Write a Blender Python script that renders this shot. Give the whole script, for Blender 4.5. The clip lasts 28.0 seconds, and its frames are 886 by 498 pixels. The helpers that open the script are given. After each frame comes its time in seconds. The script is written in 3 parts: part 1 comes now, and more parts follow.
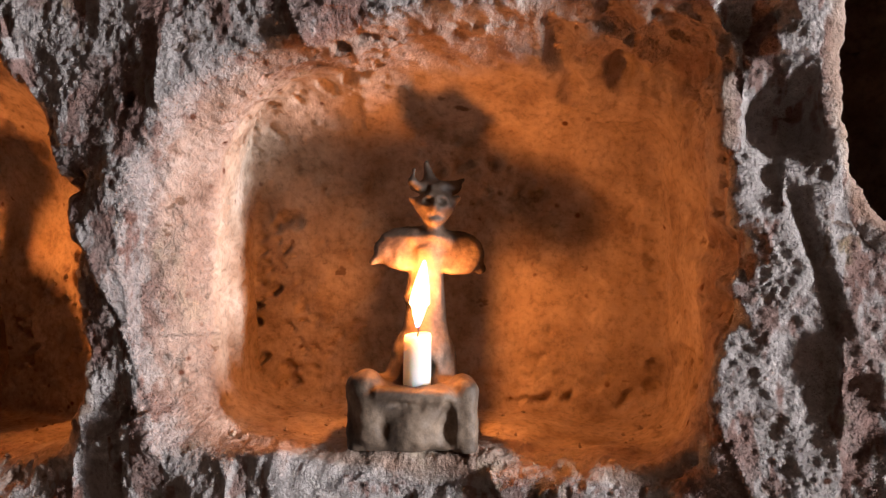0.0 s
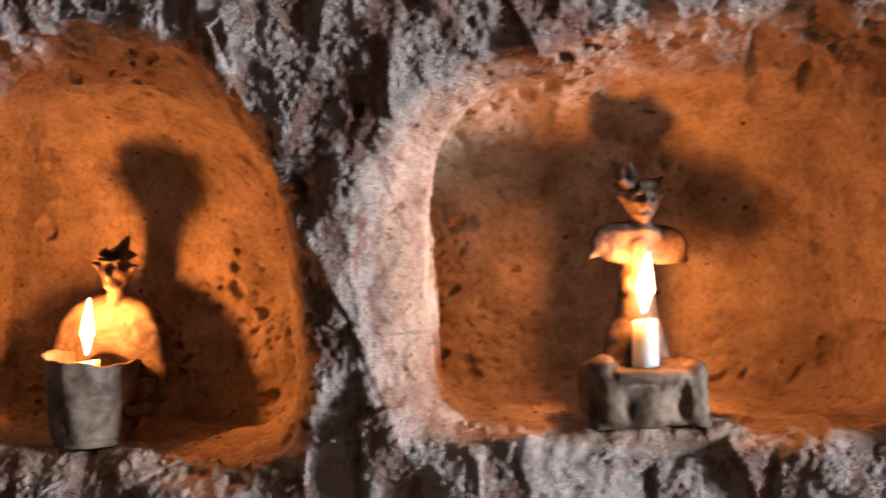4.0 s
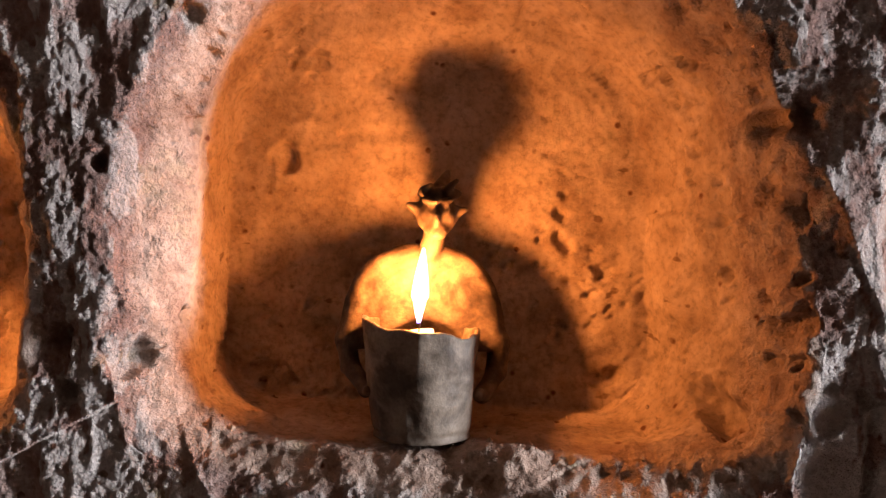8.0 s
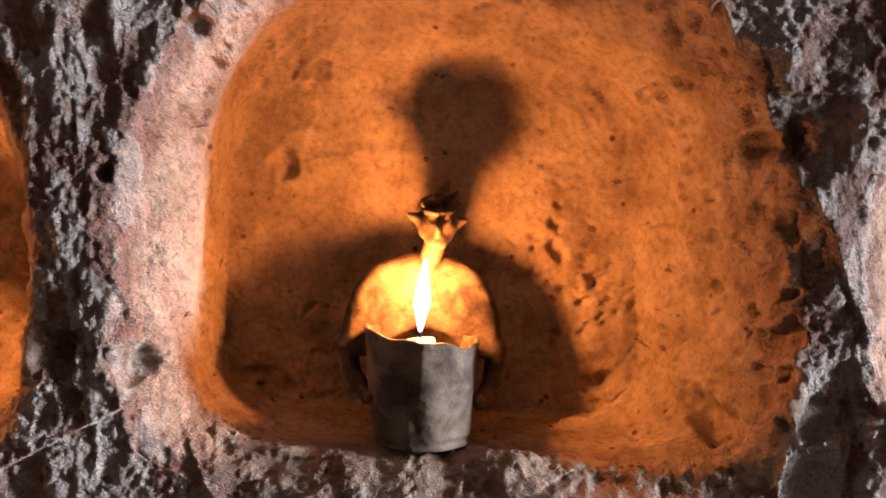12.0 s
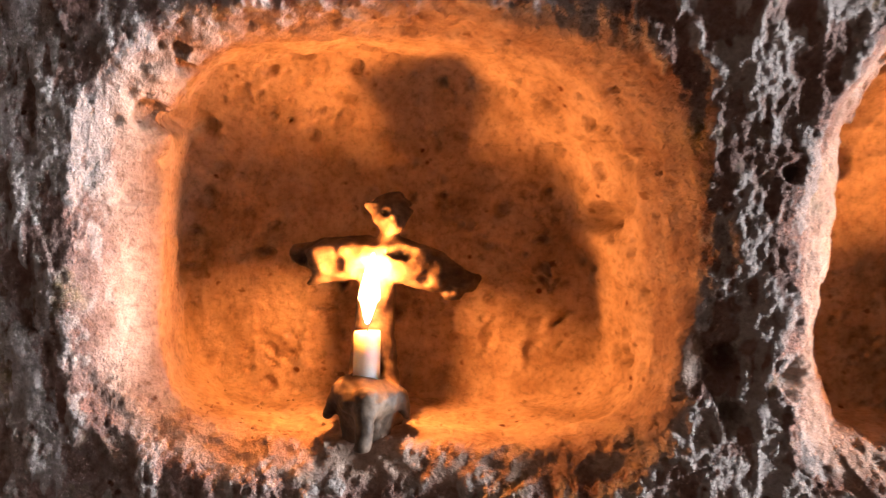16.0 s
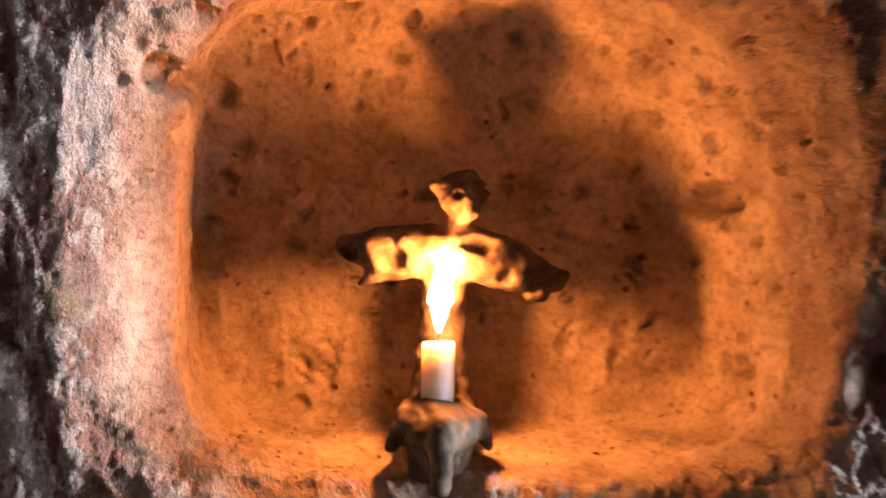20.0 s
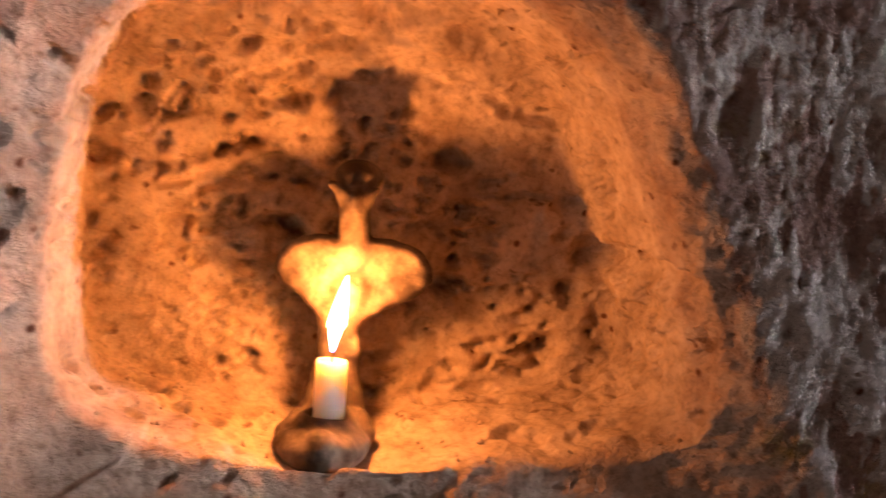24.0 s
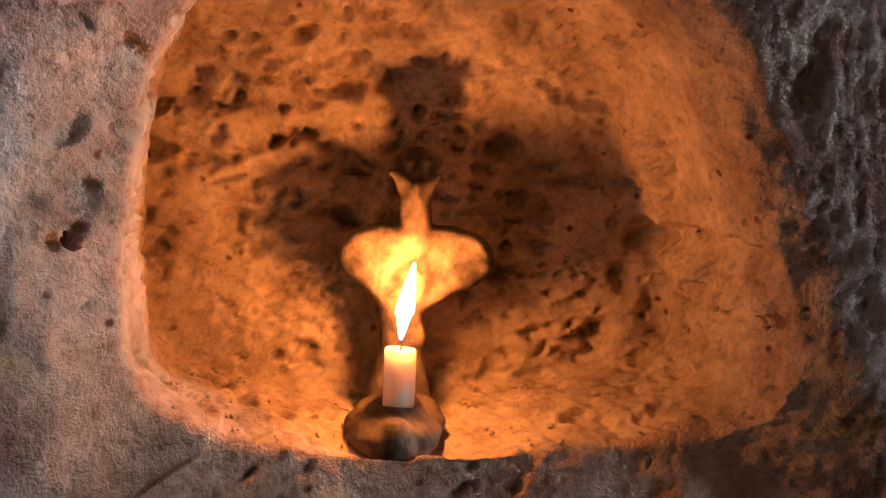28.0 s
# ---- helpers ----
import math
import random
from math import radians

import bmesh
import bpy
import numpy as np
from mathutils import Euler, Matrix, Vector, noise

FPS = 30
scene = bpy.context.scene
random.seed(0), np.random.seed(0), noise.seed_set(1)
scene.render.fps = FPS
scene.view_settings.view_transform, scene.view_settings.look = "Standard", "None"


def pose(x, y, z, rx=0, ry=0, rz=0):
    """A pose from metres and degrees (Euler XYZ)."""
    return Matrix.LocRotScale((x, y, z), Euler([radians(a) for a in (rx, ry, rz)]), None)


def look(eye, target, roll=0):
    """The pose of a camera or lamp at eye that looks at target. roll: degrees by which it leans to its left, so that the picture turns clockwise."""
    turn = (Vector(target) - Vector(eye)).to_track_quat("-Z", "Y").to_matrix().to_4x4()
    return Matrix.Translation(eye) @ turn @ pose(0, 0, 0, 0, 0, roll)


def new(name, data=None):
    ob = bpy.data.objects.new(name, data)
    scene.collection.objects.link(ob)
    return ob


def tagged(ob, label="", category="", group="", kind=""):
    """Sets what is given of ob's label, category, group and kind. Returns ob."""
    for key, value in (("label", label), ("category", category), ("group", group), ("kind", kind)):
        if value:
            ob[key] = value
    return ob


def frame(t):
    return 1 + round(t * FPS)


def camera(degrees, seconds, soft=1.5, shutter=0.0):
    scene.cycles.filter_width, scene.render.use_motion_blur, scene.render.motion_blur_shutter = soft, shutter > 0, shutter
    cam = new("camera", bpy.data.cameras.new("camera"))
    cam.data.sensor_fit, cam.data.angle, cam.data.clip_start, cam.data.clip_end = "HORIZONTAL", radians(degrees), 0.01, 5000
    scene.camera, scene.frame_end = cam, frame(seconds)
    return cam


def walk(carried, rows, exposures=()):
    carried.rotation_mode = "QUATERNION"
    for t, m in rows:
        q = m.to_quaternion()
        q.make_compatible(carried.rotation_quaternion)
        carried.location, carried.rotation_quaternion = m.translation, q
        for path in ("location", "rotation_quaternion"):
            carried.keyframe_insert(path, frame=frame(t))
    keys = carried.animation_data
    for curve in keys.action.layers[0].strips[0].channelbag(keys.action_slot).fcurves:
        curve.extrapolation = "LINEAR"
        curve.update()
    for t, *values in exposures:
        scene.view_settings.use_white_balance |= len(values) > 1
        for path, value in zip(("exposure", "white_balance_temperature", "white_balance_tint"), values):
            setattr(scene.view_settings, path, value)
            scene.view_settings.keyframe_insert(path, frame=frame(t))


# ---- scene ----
cam = camera(60.0, 28.0, soft=1.3, shutter=0.6)
PATH = [
    (0, (0.026, 0.016, 1.308), (-0.055, 2.014, 1.295), 0.8),
    (0.5, (0.027, 0.017, 1.309), (-0.054, 2.015, 1.303), 0.6),
    (1, (0.024, 0.02, 1.309), (-0.051, 2.018, 1.303), 0.3),
    (1.5, (0.02, 0.016, 1.31), (-0.06, 2.014, 1.306), 0.4),
    (2, (0.013, 0.014, 1.311), (-0.056, 2.013, 1.313), 0.4),
    (2.5, (0.004, 0.006, 1.31), (-0.036, 2.006, 1.325), 0.5),
    (4.5, (-0.316, -0.03, 1.298), (-0.163, 1.964, 1.296), -1.4),
    (5, (-0.418, 0.021, 1.301), (-0.202, 2.009, 1.264), -0.9),
    (5.5, (-0.489, 0.077, 1.297), (-0.26, 2.063, 1.247), -1.2),
    (6, (-0.566, 0.138, 1.29), (-0.306, 2.12, 1.242), -1.0),
    (6.5, (-0.597, 0.161, 1.286), (-0.319, 2.14, 1.222), -0.7),
    (7, (-0.621, 0.166, 1.294), (-0.279, 2.134, 1.21), -0.4),
    (7.5, (-0.622, 0.17, 1.293), (-0.234, 2.13, 1.218), 0.3),
    (8, (-0.634, 0.181, 1.285), (-0.245, 2.142, 1.205), 0.4),
    (8.5, (-0.633, 0.186, 1.287), (-0.25, 2.146, 1.187), 0.3),
    (9, (-0.632, 0.181, 1.288), (-0.233, 2.138, 1.187), 0.2),
    (9.5, (-0.63, 0.181, 1.284), (-0.217, 2.135, 1.19), 0.3),
    (10, (-0.631, 0.181, 1.285), (-0.212, 2.134, 1.189), 0.1),
    (10.5, (-0.632, 0.179, 1.287), (-0.196, 2.129, 1.197), 0.2),
    (11, (-0.632, 0.174, 1.292), (-0.203, 2.126, 1.2), 0.1),
    (11.5, (-0.635, 0.172, 1.294), (-0.196, 2.12, 1.193), 0.3),
    (13.5, (-0.868, 0.178, 1.352), (-0.262, 2.075, 1.182), 1.7),
    (14, (-0.952, 0.143, 1.334), (-0.289, 2.026, 1.248), 0.3),
    (14.5, (-1.039, 0.164, 1.332), (-0.375, 2.047, 1.228), 1.1),
    (15, (-1.111, 0.228, 1.319), (-0.452, 2.113, 1.216), 1.0),
    (15.5, (-1.145, 0.29, 1.314), (-0.55, 2.198, 1.19), 0.9),
    (16, (-1.164, 0.347, 1.306), (-0.6, 2.261, 1.159), 1.3),
    (16.5, (-1.173, 0.368, 1.305), (-0.594, 2.276, 1.148), 1.4),
    (17, (-1.184, 0.379, 1.304), (-0.607, 2.287, 1.146), 1.6),
    (17.5, (-1.196, 0.389, 1.306), (-0.598, 2.29, 1.131), 2.1),
    (18, (-1.198, 0.389, 1.308), (-0.598, 2.289, 1.137), 2.1),
    (18.5, (-1.196, 0.385, 1.307), (-0.596, 2.284, 1.131), 2.1),
    (19, (-1.203, 0.387, 1.306), (-0.591, 2.282, 1.125), 1.9),
    (19.5, (-1.199, 0.41, 1.298), (-0.579, 2.304, 1.123), 1.5),
    (20, (-1.201, 0.482, 1.292), (-0.571, 2.374, 1.138), 0.9),
    (20.5, (-1.224, 0.544, 1.282), (-0.65, 2.456, 1.16), 0.6),
    (21, (-1.298, 0.601, 1.298), (-0.699, 2.505, 1.17), 1.4),
    (21.5, (-1.413, 0.665, 1.321), (-0.648, 2.502, 1.118), 2.0),
    (22, (-1.483, 0.705, 1.339), (-0.705, 2.526, 1.056), 1.7),
    (22.5, (-1.552, 0.733, 1.354), (-0.689, 2.511, 1.05), 2.3),
    (24.5, (-1.882, 0.871, 1.352), (-0.635, 2.413, 1.092), 4.2),
    (25, (-1.883, 0.881, 1.337), (-0.703, 2.482, 1.126), 3.1),
    (26, (-1.884, 0.886, 1.334), (-0.708, 2.488, 1.114), 2.6),
    (26.5, (-1.882, 0.883, 1.332), (-0.688, 2.471, 1.103), 2.4),
    (27, (-1.88, 0.88, 1.337), (-0.671, 2.452, 1.079), 2.6),
    (28, (-1.88, 0.874, 1.34), (-0.659, 2.434, 1.064), 2.5),
]
walk(cam, [(t, look(eye, target, roll)) for t, eye, target, roll in PATH],
     [(0, 0.05), (2.5, 0.05), (5, 0.28), (8, 0.5), (11.5, 0.5), (14, 0.55), (16, 0.95), (17, 0.9), (18, 0.67), (19, 0.65), (20, 0.66), (21, 0.5), (22, 0.9), (22.5, 1.3), (24.5, 0.9), (25, 0.78), (26, 0.4), (27, 0.45), (28, 0.42)])


# ---- light ----
DOOR = Vector((6.0, -2.62, 1.75))
world = bpy.data.worlds.new("sky")
scene.world = world
world.use_nodes = True
sky = world.node_tree.nodes.new("ShaderNodeTexSky")
sky.sky_type, sky.sun_disc = "NISHITA", False
sky.sun_elevation, sky.sun_rotation = radians(35), radians(80)
world.node_tree.links.new(sky.outputs[0], world.node_tree.nodes["Background"].inputs[0])
world.node_tree.nodes["Background"].inputs[1].default_value = 0.05

day = bpy.data.lights.new("doorway_daylight", "AREA")
day.shape, day.size, day.size_y, day.energy, day.color = "RECTANGLE", 0.5, 2.2, 400, (0.97, 0.95, 1.0)
day.spread = radians(118)
day_ob = new("doorway_daylight", day)
day_ob.matrix_world = look(DOOR, (-0.6, 0.8, 1.3))

# narrow fill lamp, added without a known source, to whiten the last niche's left side
FILL_AT = Vector((0.80, -1.16, 1.5))
niche_fill = bpy.data.lights.new("added_niche_fill", "AREA")
niche_fill.shape, niche_fill.size, niche_fill.size_y, niche_fill.energy, niche_fill.color = "RECTANGLE", 0.18, 0.55, 1.9, (0.97, 0.95, 1.0)
niche_fill.spread = radians(19)
niche_fill_ob = new("added_niche_fill", niche_fill)
niche_fill_ob.matrix_world = look(FILL_AT, (-2.31, 1.37, 1.28))

FLAME_WATTS, FLAME_COLOUR = 2.3, (1.0, 0.305, 0.064)


# ---- materials ----
def material(name):
    m = bpy.data.materials.new(name)
    m.use_nodes = True
    t = m.node_tree
    return m, t, t.nodes["Principled BSDF"]


def add(t, kind, **values):
    n = t.nodes.new(kind)
    for key, value in values.items():
        n.inputs[key.replace("_", " ")].default_value = value
    return n


def ramp(t, fac, *stops):
    n = t.nodes.new("ShaderNodeValToRGB")
    e = n.color_ramp.elements
    while len(e) < len(stops):
        e.new(0.5)
    for el, (pos, col) in zip(e, stops):
        el.position, el.color = pos, (*col, 1) if len(col) == 3 else col
    t.links.new(fac, n.inputs[0])
    return n.outputs[0]


def mix(t, fac, a, b, how="MIX"):
    n = t.nodes.new("ShaderNodeMix")
    n.data_type, n.blend_type = "RGBA", how
    for value, socket in ((fac, n.inputs[0]), (a, n.inputs[6]), (b, n.inputs[7])):
        if isinstance(value, (int, float, tuple)):
            socket.default_value = value
        else:
            t.links.new(value, socket)
    return n.outputs[2]


def noise_tex(t, co, scale, detail=4.0, rough=0.55, distort=0.0):
    n = add(t, "ShaderNodeTexNoise", Scale=scale, Detail=detail, Roughness=rough, Distortion=distort)
    t.links.new(co, n.inputs["Vector"])
    return n.outputs[0]


def bump(t, height, strength, distance, normal=None):
    n = add(t, "ShaderNodeBump", Strength=strength, Distance=distance)
    t.links.new(height, n.inputs["Height"])
    if normal is not None:
        t.links.new(normal, n.inputs["Normal"])
    return n.outputs[0]


def rock_material():
    m, t, b = material("tufa_rock")
    co = t.nodes.new("ShaderNodeTexCoord").outputs["Object"]
    att = t.nodes.new("ShaderNodeAttribute")
    att.attribute_name = "weathering"
    w = att.outputs["Fac"]
    big, mid, fine = noise_tex(t, co, 5.0), noise_tex(t, co, 26.0, 5.0, 0.6), noise_tex(t, co, 170.0, 4.0, 0.65)
    cut = ramp(t, mid, (0.28, (0.25, 0.178, 0.128)), (0.5, (0.42, 0.335, 0.26)), (0.72, (0.53, 0.44, 0.365)))
    crust = ramp(t, mid, (0.30, (0.27, 0.155, 0.130)), (0.48, (0.34, 0.235, 0.21)), (0.66, (0.43, 0.36, 0.34)))
    lichen = ramp(t, noise_tex(t, co, 13.0, 5.0, 0.6), (0.60, (0, 0, 0)), (0.72, (1, 1, 1)))
    crust = mix(t, lichen, crust, (0.30, 0.24, 0.10, 1))
    # pale mineral bloom stands on the crust in streaks
    pale = t.nodes.new("ShaderNodeAttribute")
    pale.attribute_name = "bloom"
    broken = mix(t, 0.5, pale.outputs["Fac"], noise_tex(t, co, 110.0, 5.0, 0.75), "ADD")
    crust = mix(t, ramp(t, broken, (0.54, (0, 0, 0)), (0.90, (0.95, 0.95, 0.95))), crust, (0.53, 0.50, 0.49, 1))
    col = mix(t, w, cut, crust)
    grown = t.nodes.new("ShaderNodeAttribute")
    grown.attribute_name = "lichen"
    patchy = ramp(t, noise_tex(t, co, 60.0, 4.0, 0.65), (0.42, (0, 0, 0)), (0.56, (1, 1, 1)))
    col = mix(t, mix(t, 1.0, grown.outputs["Fac"], patchy, "MULTIPLY"), col, (0.36, 0.25, 0.075, 1))
    grain = ramp(t, fine, (0.3, (0.68, 0.66, 0.64)), (0.5, (1, 1, 1)), (0.75, (1.18, 1.16, 1.14)))
    col = mix(t, 1.0, col, grain, "MULTIPLY")
    col = mix(t, 1.0, col, ramp(t, big, (0.3, (0.80, 0.78, 0.77)), (0.7, (1.12, 1.10, 1.08))), "MULTIPLY")
    # dark iron-brown inclusions in the tufa
    v = add(t, "ShaderNodeTexVoronoi", Scale=55.0)
    t.links.new(co, v.inputs["Vector"])
    spot = ramp(t, v.outputs["Distance"], (0.10, (1, 1, 1)), (0.20, (0, 0, 0)))
    rare = ramp(t, noise_tex(t, co, 30.0, 2.0), (0.54, (0, 0, 0)), (0.62, (1, 1, 1)))
    col = mix(t, mix(t, 1.0, spot, rare, "MULTIPLY"), col, (0.12, 0.05, 0.03, 1))
    # flecks: dark matter in pits, and the shade of deep pits put into colour
    squash = add(t, "ShaderNodeMapping", Scale=(1.0, 1.0, 1.7))
    t.links.new(co, squash.inputs["Vector"])
    fleck = ramp(t, noise_tex(t, squash.outputs[0], 34.0, 3.0, 0.5), (0.69, (0, 0, 0)), (0.73, (1, 1, 1)))
    col = mix(t, mix(t, 1.0, fleck, (0.8, 0.8, 0.8, 1), "MULTIPLY"), col, (0.14, 0.08, 0.05, 1))
    t.links.new(col, b.inputs["Base Color"])
    b.inputs["Roughness"].default_value = 0.93
    b.inputs["Specular IOR Level"].default_value = 0.2
    # the crust is gritty, the cut faces are smoother
    grit = t.nodes.new("ShaderNodeMapRange")
    grit.inputs["To Min"].default_value, grit.inputs["To Max"].default_value = 0.22, 1.0
    t.links.new(w, grit.inputs["Value"])
    for scale, depth, distance in ((150.0, 5.0, 0.010), (420.0, 3.0, 0.0065)):
        n = bump(t, noise_tex(t, co, scale, depth, 0.66), 0.9, distance, n if scale > 200 else None)
        t.links.new(grit.outputs[0], n.node.inputs["Strength"])
    t.links.new(n, b.inputs["Normal"])
    return m


def clay_material(name, dark, light):
    m, t, b = material(name)
    co = t.nodes.new("ShaderNodeTexCoord").outputs["Object"]
    col = ramp(t, noise_tex(t, co, 45.0, 5.0, 0.6), (0.3, dark), (0.7, light))
    col = mix(t, 1.0, col, ramp(t, noise_tex(t, co, 400.0, 3.0), (0.3, (0.8, 0.8, 0.8)), (0.6, (1.05, 1.05, 1.05))), "MULTIPLY")
    # darker patches scattered over the clay
    blotches = ramp(t, noise_tex(t, co, 24.0, 4.0, 0.6, 0.6), (0.40, (0.32, 0.29, 0.27)), (0.56, (1, 1, 1)))
    col = mix(t, 1.0, col, blotches, "MULTIPLY")
    t.links.new(col, b.inputs["Base Color"])
    b.inputs["Roughness"].default_value = 0.62
    b.inputs["Specular IOR Level"].default_value = 0.35
    n = bump(t, noise_tex(t, co, 90.0, 4.0), 0.35, 0.003)
    n = bump(t, noise_tex(t, co, 700.0, 2.0), 0.25, 0.0008, n)
    t.links.new(n, b.inputs["Normal"])
    return m


def wax_material():
    m, t, b = material("candle_wax")
    co = t.nodes.new("ShaderNodeTexCoord").outputs["Object"]
    col = ramp(t, noise_tex(t, co, 60.0, 3.0), (0.3, (0.74, 0.69, 0.65)), (0.7, (0.82, 0.78, 0.74)))
    t.links.new(col, b.inputs["Base Color"])
    b.inputs["Roughness"].default_value = 0.38
    b.inputs["Subsurface Weight"].default_value = 1.0
    b.inputs["Subsurface Radius"].default_value = (1.0, 0.72, 0.5)
    b.inputs["Subsurface Scale"].default_value = 0.03
    return m


def flame_material():
    """Glowing gas: it gives light and lets light through."""
    m, t, b = material("candle_flame")
    t.nodes.remove(b)
    co = t.nodes.new("ShaderNodeTexCoord").outputs["Generated"]
    sep = t.nodes.new("ShaderNodeSeparateXYZ")
    t.links.new(co, sep.inputs[0])
    col = ramp(t, sep.outputs["Z"], (0.0, (0.30, 0.22, 0.75)), (0.10, (0.75, 0.45, 0.45)), (0.22, (1.0, 0.72, 0.34)), (1.0, (1.0, 0.66, 0.26)))
    e = add(t, "ShaderNodeEmission", Strength=3.6)
    t.links.new(col, e.inputs["Color"])
    both = t.nodes.new("ShaderNodeAddShader")
    t.links.new(e.outputs[0], both.inputs[0])
    t.links.new(t.nodes.new("ShaderNodeBsdfTransparent").outputs[0], both.inputs[1])
    t.links.new(both.outputs[0], t.nodes["Material Output"].inputs[0])
    return m


def wick_material():
    m, t, b = material("burnt_wick")
    co = t.nodes.new("ShaderNodeTexCoord").outputs["Object"]
    t.links.new(ramp(t, noise_tex(t, co, 900.0), (0.3, (0.01, 0.008, 0.008)), (0.7, (0.05, 0.03, 0.03))), b.inputs["Base Color"])
    return m


ROCK, WAX, FLAME, WICK = rock_material(), wax_material(), flame_material(), wick_material()
CLAY_BUFF = clay_material("buff_clay", (0.060, 0.042, 0.030), (0.235, 0.175, 0.125))
CLAY_GREY = clay_material("grey_clay", (0.10, 0.079, 0.060), (0.21, 0.172, 0.135))


# ---- noise on arrays ----
def lattice(i, seed):
    h = (i[..., 0] * np.uint32(374761393)) ^ (i[..., 1] * np.uint32(668265263)) ^ (i[..., 2] * np.uint32(2147483647)) ^ np.uint32(seed * 2654435761 % 4294967296)
    h = (h ^ (h >> np.uint32(13))) * np.uint32(1274126177)
    h = (h ^ (h >> np.uint32(16))) * np.uint32(2246822519)
    return ((h ^ (h >> np.uint32(15))) & np.uint32(0xFFFFFF)).astype(np.float32) / np.float32(16777215.0)


def value_noise(p, seed=0):
    i = np.floor(p)
    f = (p - i).astype(np.float32)
    f = f * f * f * (f * (f * 6 - 15) + 10)
    i = i.astype(np.int64).astype(np.uint32)
    one, key = np.uint32(1), np.uint32(seed * 2654435761 % 4294967296)
    hx, hy, hz = [((i[..., a] * np.uint32(m)), ((i[..., a] + one) * np.uint32(m))) for a, m in enumerate((374761393, 668265263, 2147483647))]

    def corner(a, b, c):
        h = hx[a] ^ hy[b] ^ hz[c] ^ key
        h = (h ^ (h >> np.uint32(13))) * np.uint32(1274126177)
        h = (h ^ (h >> np.uint32(16))) * np.uint32(2246822519)
        return ((h ^ (h >> np.uint32(15))) & np.uint32(0xFFFFFF)).astype(np.float32)

    def along(b, c):
        a0 = corner(0, b, c)
        return a0 + (corner(1, b, c) - a0) * f[..., 0]

    def across(c):
        a0 = along(0, c)
        return a0 + (along(1, c) - a0) * f[..., 1]

    a0 = across(0)
    return (a0 + (across(1) - a0) * f[..., 2]) * (2 / 16777215.0) - 1


def fbm(p, size, octaves=4, seed=0, gain=0.5, ridged=False):
    out, amp, total, q = 0, 1.0, 0.0, p / size
    for o in range(octaves):
        v = value_noise(q + 17.3 * o, seed + o)
        out, total = out + amp * ((1 - 2 * np.abs(v)) if ridged else v), total + amp
        q, amp = q * 2.03, amp * gain
    return out / total


def cells(p, size, seed):
    """The eight nearest cells of a jittered lattice: offset from each cell's point, and its key."""
    q = (p / size).astype(np.float32)
    base = np.floor(q - 0.5).astype(np.int32)
    for dx in (0, 1):
        for dy in (0, 1):
            for dz in (0, 1):
                c = base + np.array((dx, dy, dz), np.int32)
                key = c.astype(np.uint32)
                yield q - c - 0.25 - 0.5 * np.stack([lattice(key, seed + k) for k in range(3)], -1), key


def pits(p, size, seed, keep=0.5):
    """1 in the middle of scattered round pits, 0 outside them."""
    best = np.zeros(p.shape[:-1], np.float32)
    for off, key in cells(p, size, seed):
        d = 1 - (off ** 2).sum(-1) / (0.20 + 0.28 * lattice(key, seed + 4)) ** 2
        best = np.maximum(best, np.where(lattice(key, seed + 5) < keep, np.clip(d * 1.6, 0, 1), 0))
    return best


def facets(p, size, seed, steep=1.0):
    """Flat chips with sharp ridges between them, as a pick leaves them; about -0.6 to 0.6."""
    best = np.full(p.shape[:-1], 9, np.float32)
    for off, key in cells(p, size, seed):
        tilt = sum(off[..., a] * (lattice(key, seed + 4 + a) - 0.5) for a in range(3)) * (2.2 * steep)
        best = np.minimum(best, 0.9 * (off ** 2).sum(-1) + tilt + 0.7 * lattice(key, seed + 8))
    return best - 0.35


# ---- meshes ----
def mesh_of(name, verts, quads, mat, normals=None, extra=None, growth=None, bloom=None):
    me = bpy.data.meshes.new(name)
    me.vertices.add(len(verts))
    me.vertices.foreach_set("co", np.ascontiguousarray(verts, np.float32).ravel())
    me.loops.add(quads.size)
    me.loops.foreach_set("vertex_index", np.ascontiguousarray(quads, np.int32).ravel())
    me.polygons.add(len(quads))
    me.polygons.foreach_set("loop_start", np.arange(0, quads.size, 4, dtype=np.int32))
    me.update(calc_edges=True)
    me.validate()
    me.polygons.foreach_set("use_smooth", np.ones(len(me.polygons), bool))
    if extra is not None:
        me.attributes.new("weathering", "FLOAT", "POINT").data.foreach_set("value", np.ascontiguousarray(extra, np.float32))
    if growth is not None:
        me.attributes.new("lichen", "FLOAT", "POINT").data.foreach_set("value", np.ascontiguousarray(growth, np.float32))
    if bloom is not None:
        me.attributes.new("bloom", "FLOAT", "POINT").data.foreach_set("value", np.ascontiguousarray(bloom, np.float32))
    if normals is not None:
        me.normals_split_custom_set_from_vertices(normals.tolist())
    me.materials.append(mat)
    return me


def part(name, me, parent=None, label=""):
    ob = new(name, me)
    ob.parent = parent
    return tagged(ob, label)


def bm_mesh(name, bm, mat, smooth=True):
    me = bpy.data.meshes.new(name)
    for f in bm.faces:
        f.smooth = smooth
    bm.to_mesh(me)
    bm.free()
    me.materials.append(mat)
    return me


# ---- the rock wall with its niches ----
PLAN = [(-3.6, 2.17), (-2.7, 1.72), (-2.3, 1.48), (-2.0, 1.342), (-1.81, 1.258), (-1.437, 1.085), (-1.28, 0.985), (-0.79, 0.80), (-0.247, 0.607),
        (0.106, 0.55), (0.25, 0.502), (0.6, 0.415), (1.2, 0.27), (2.4, -0.02), (6.2, -1.0)]


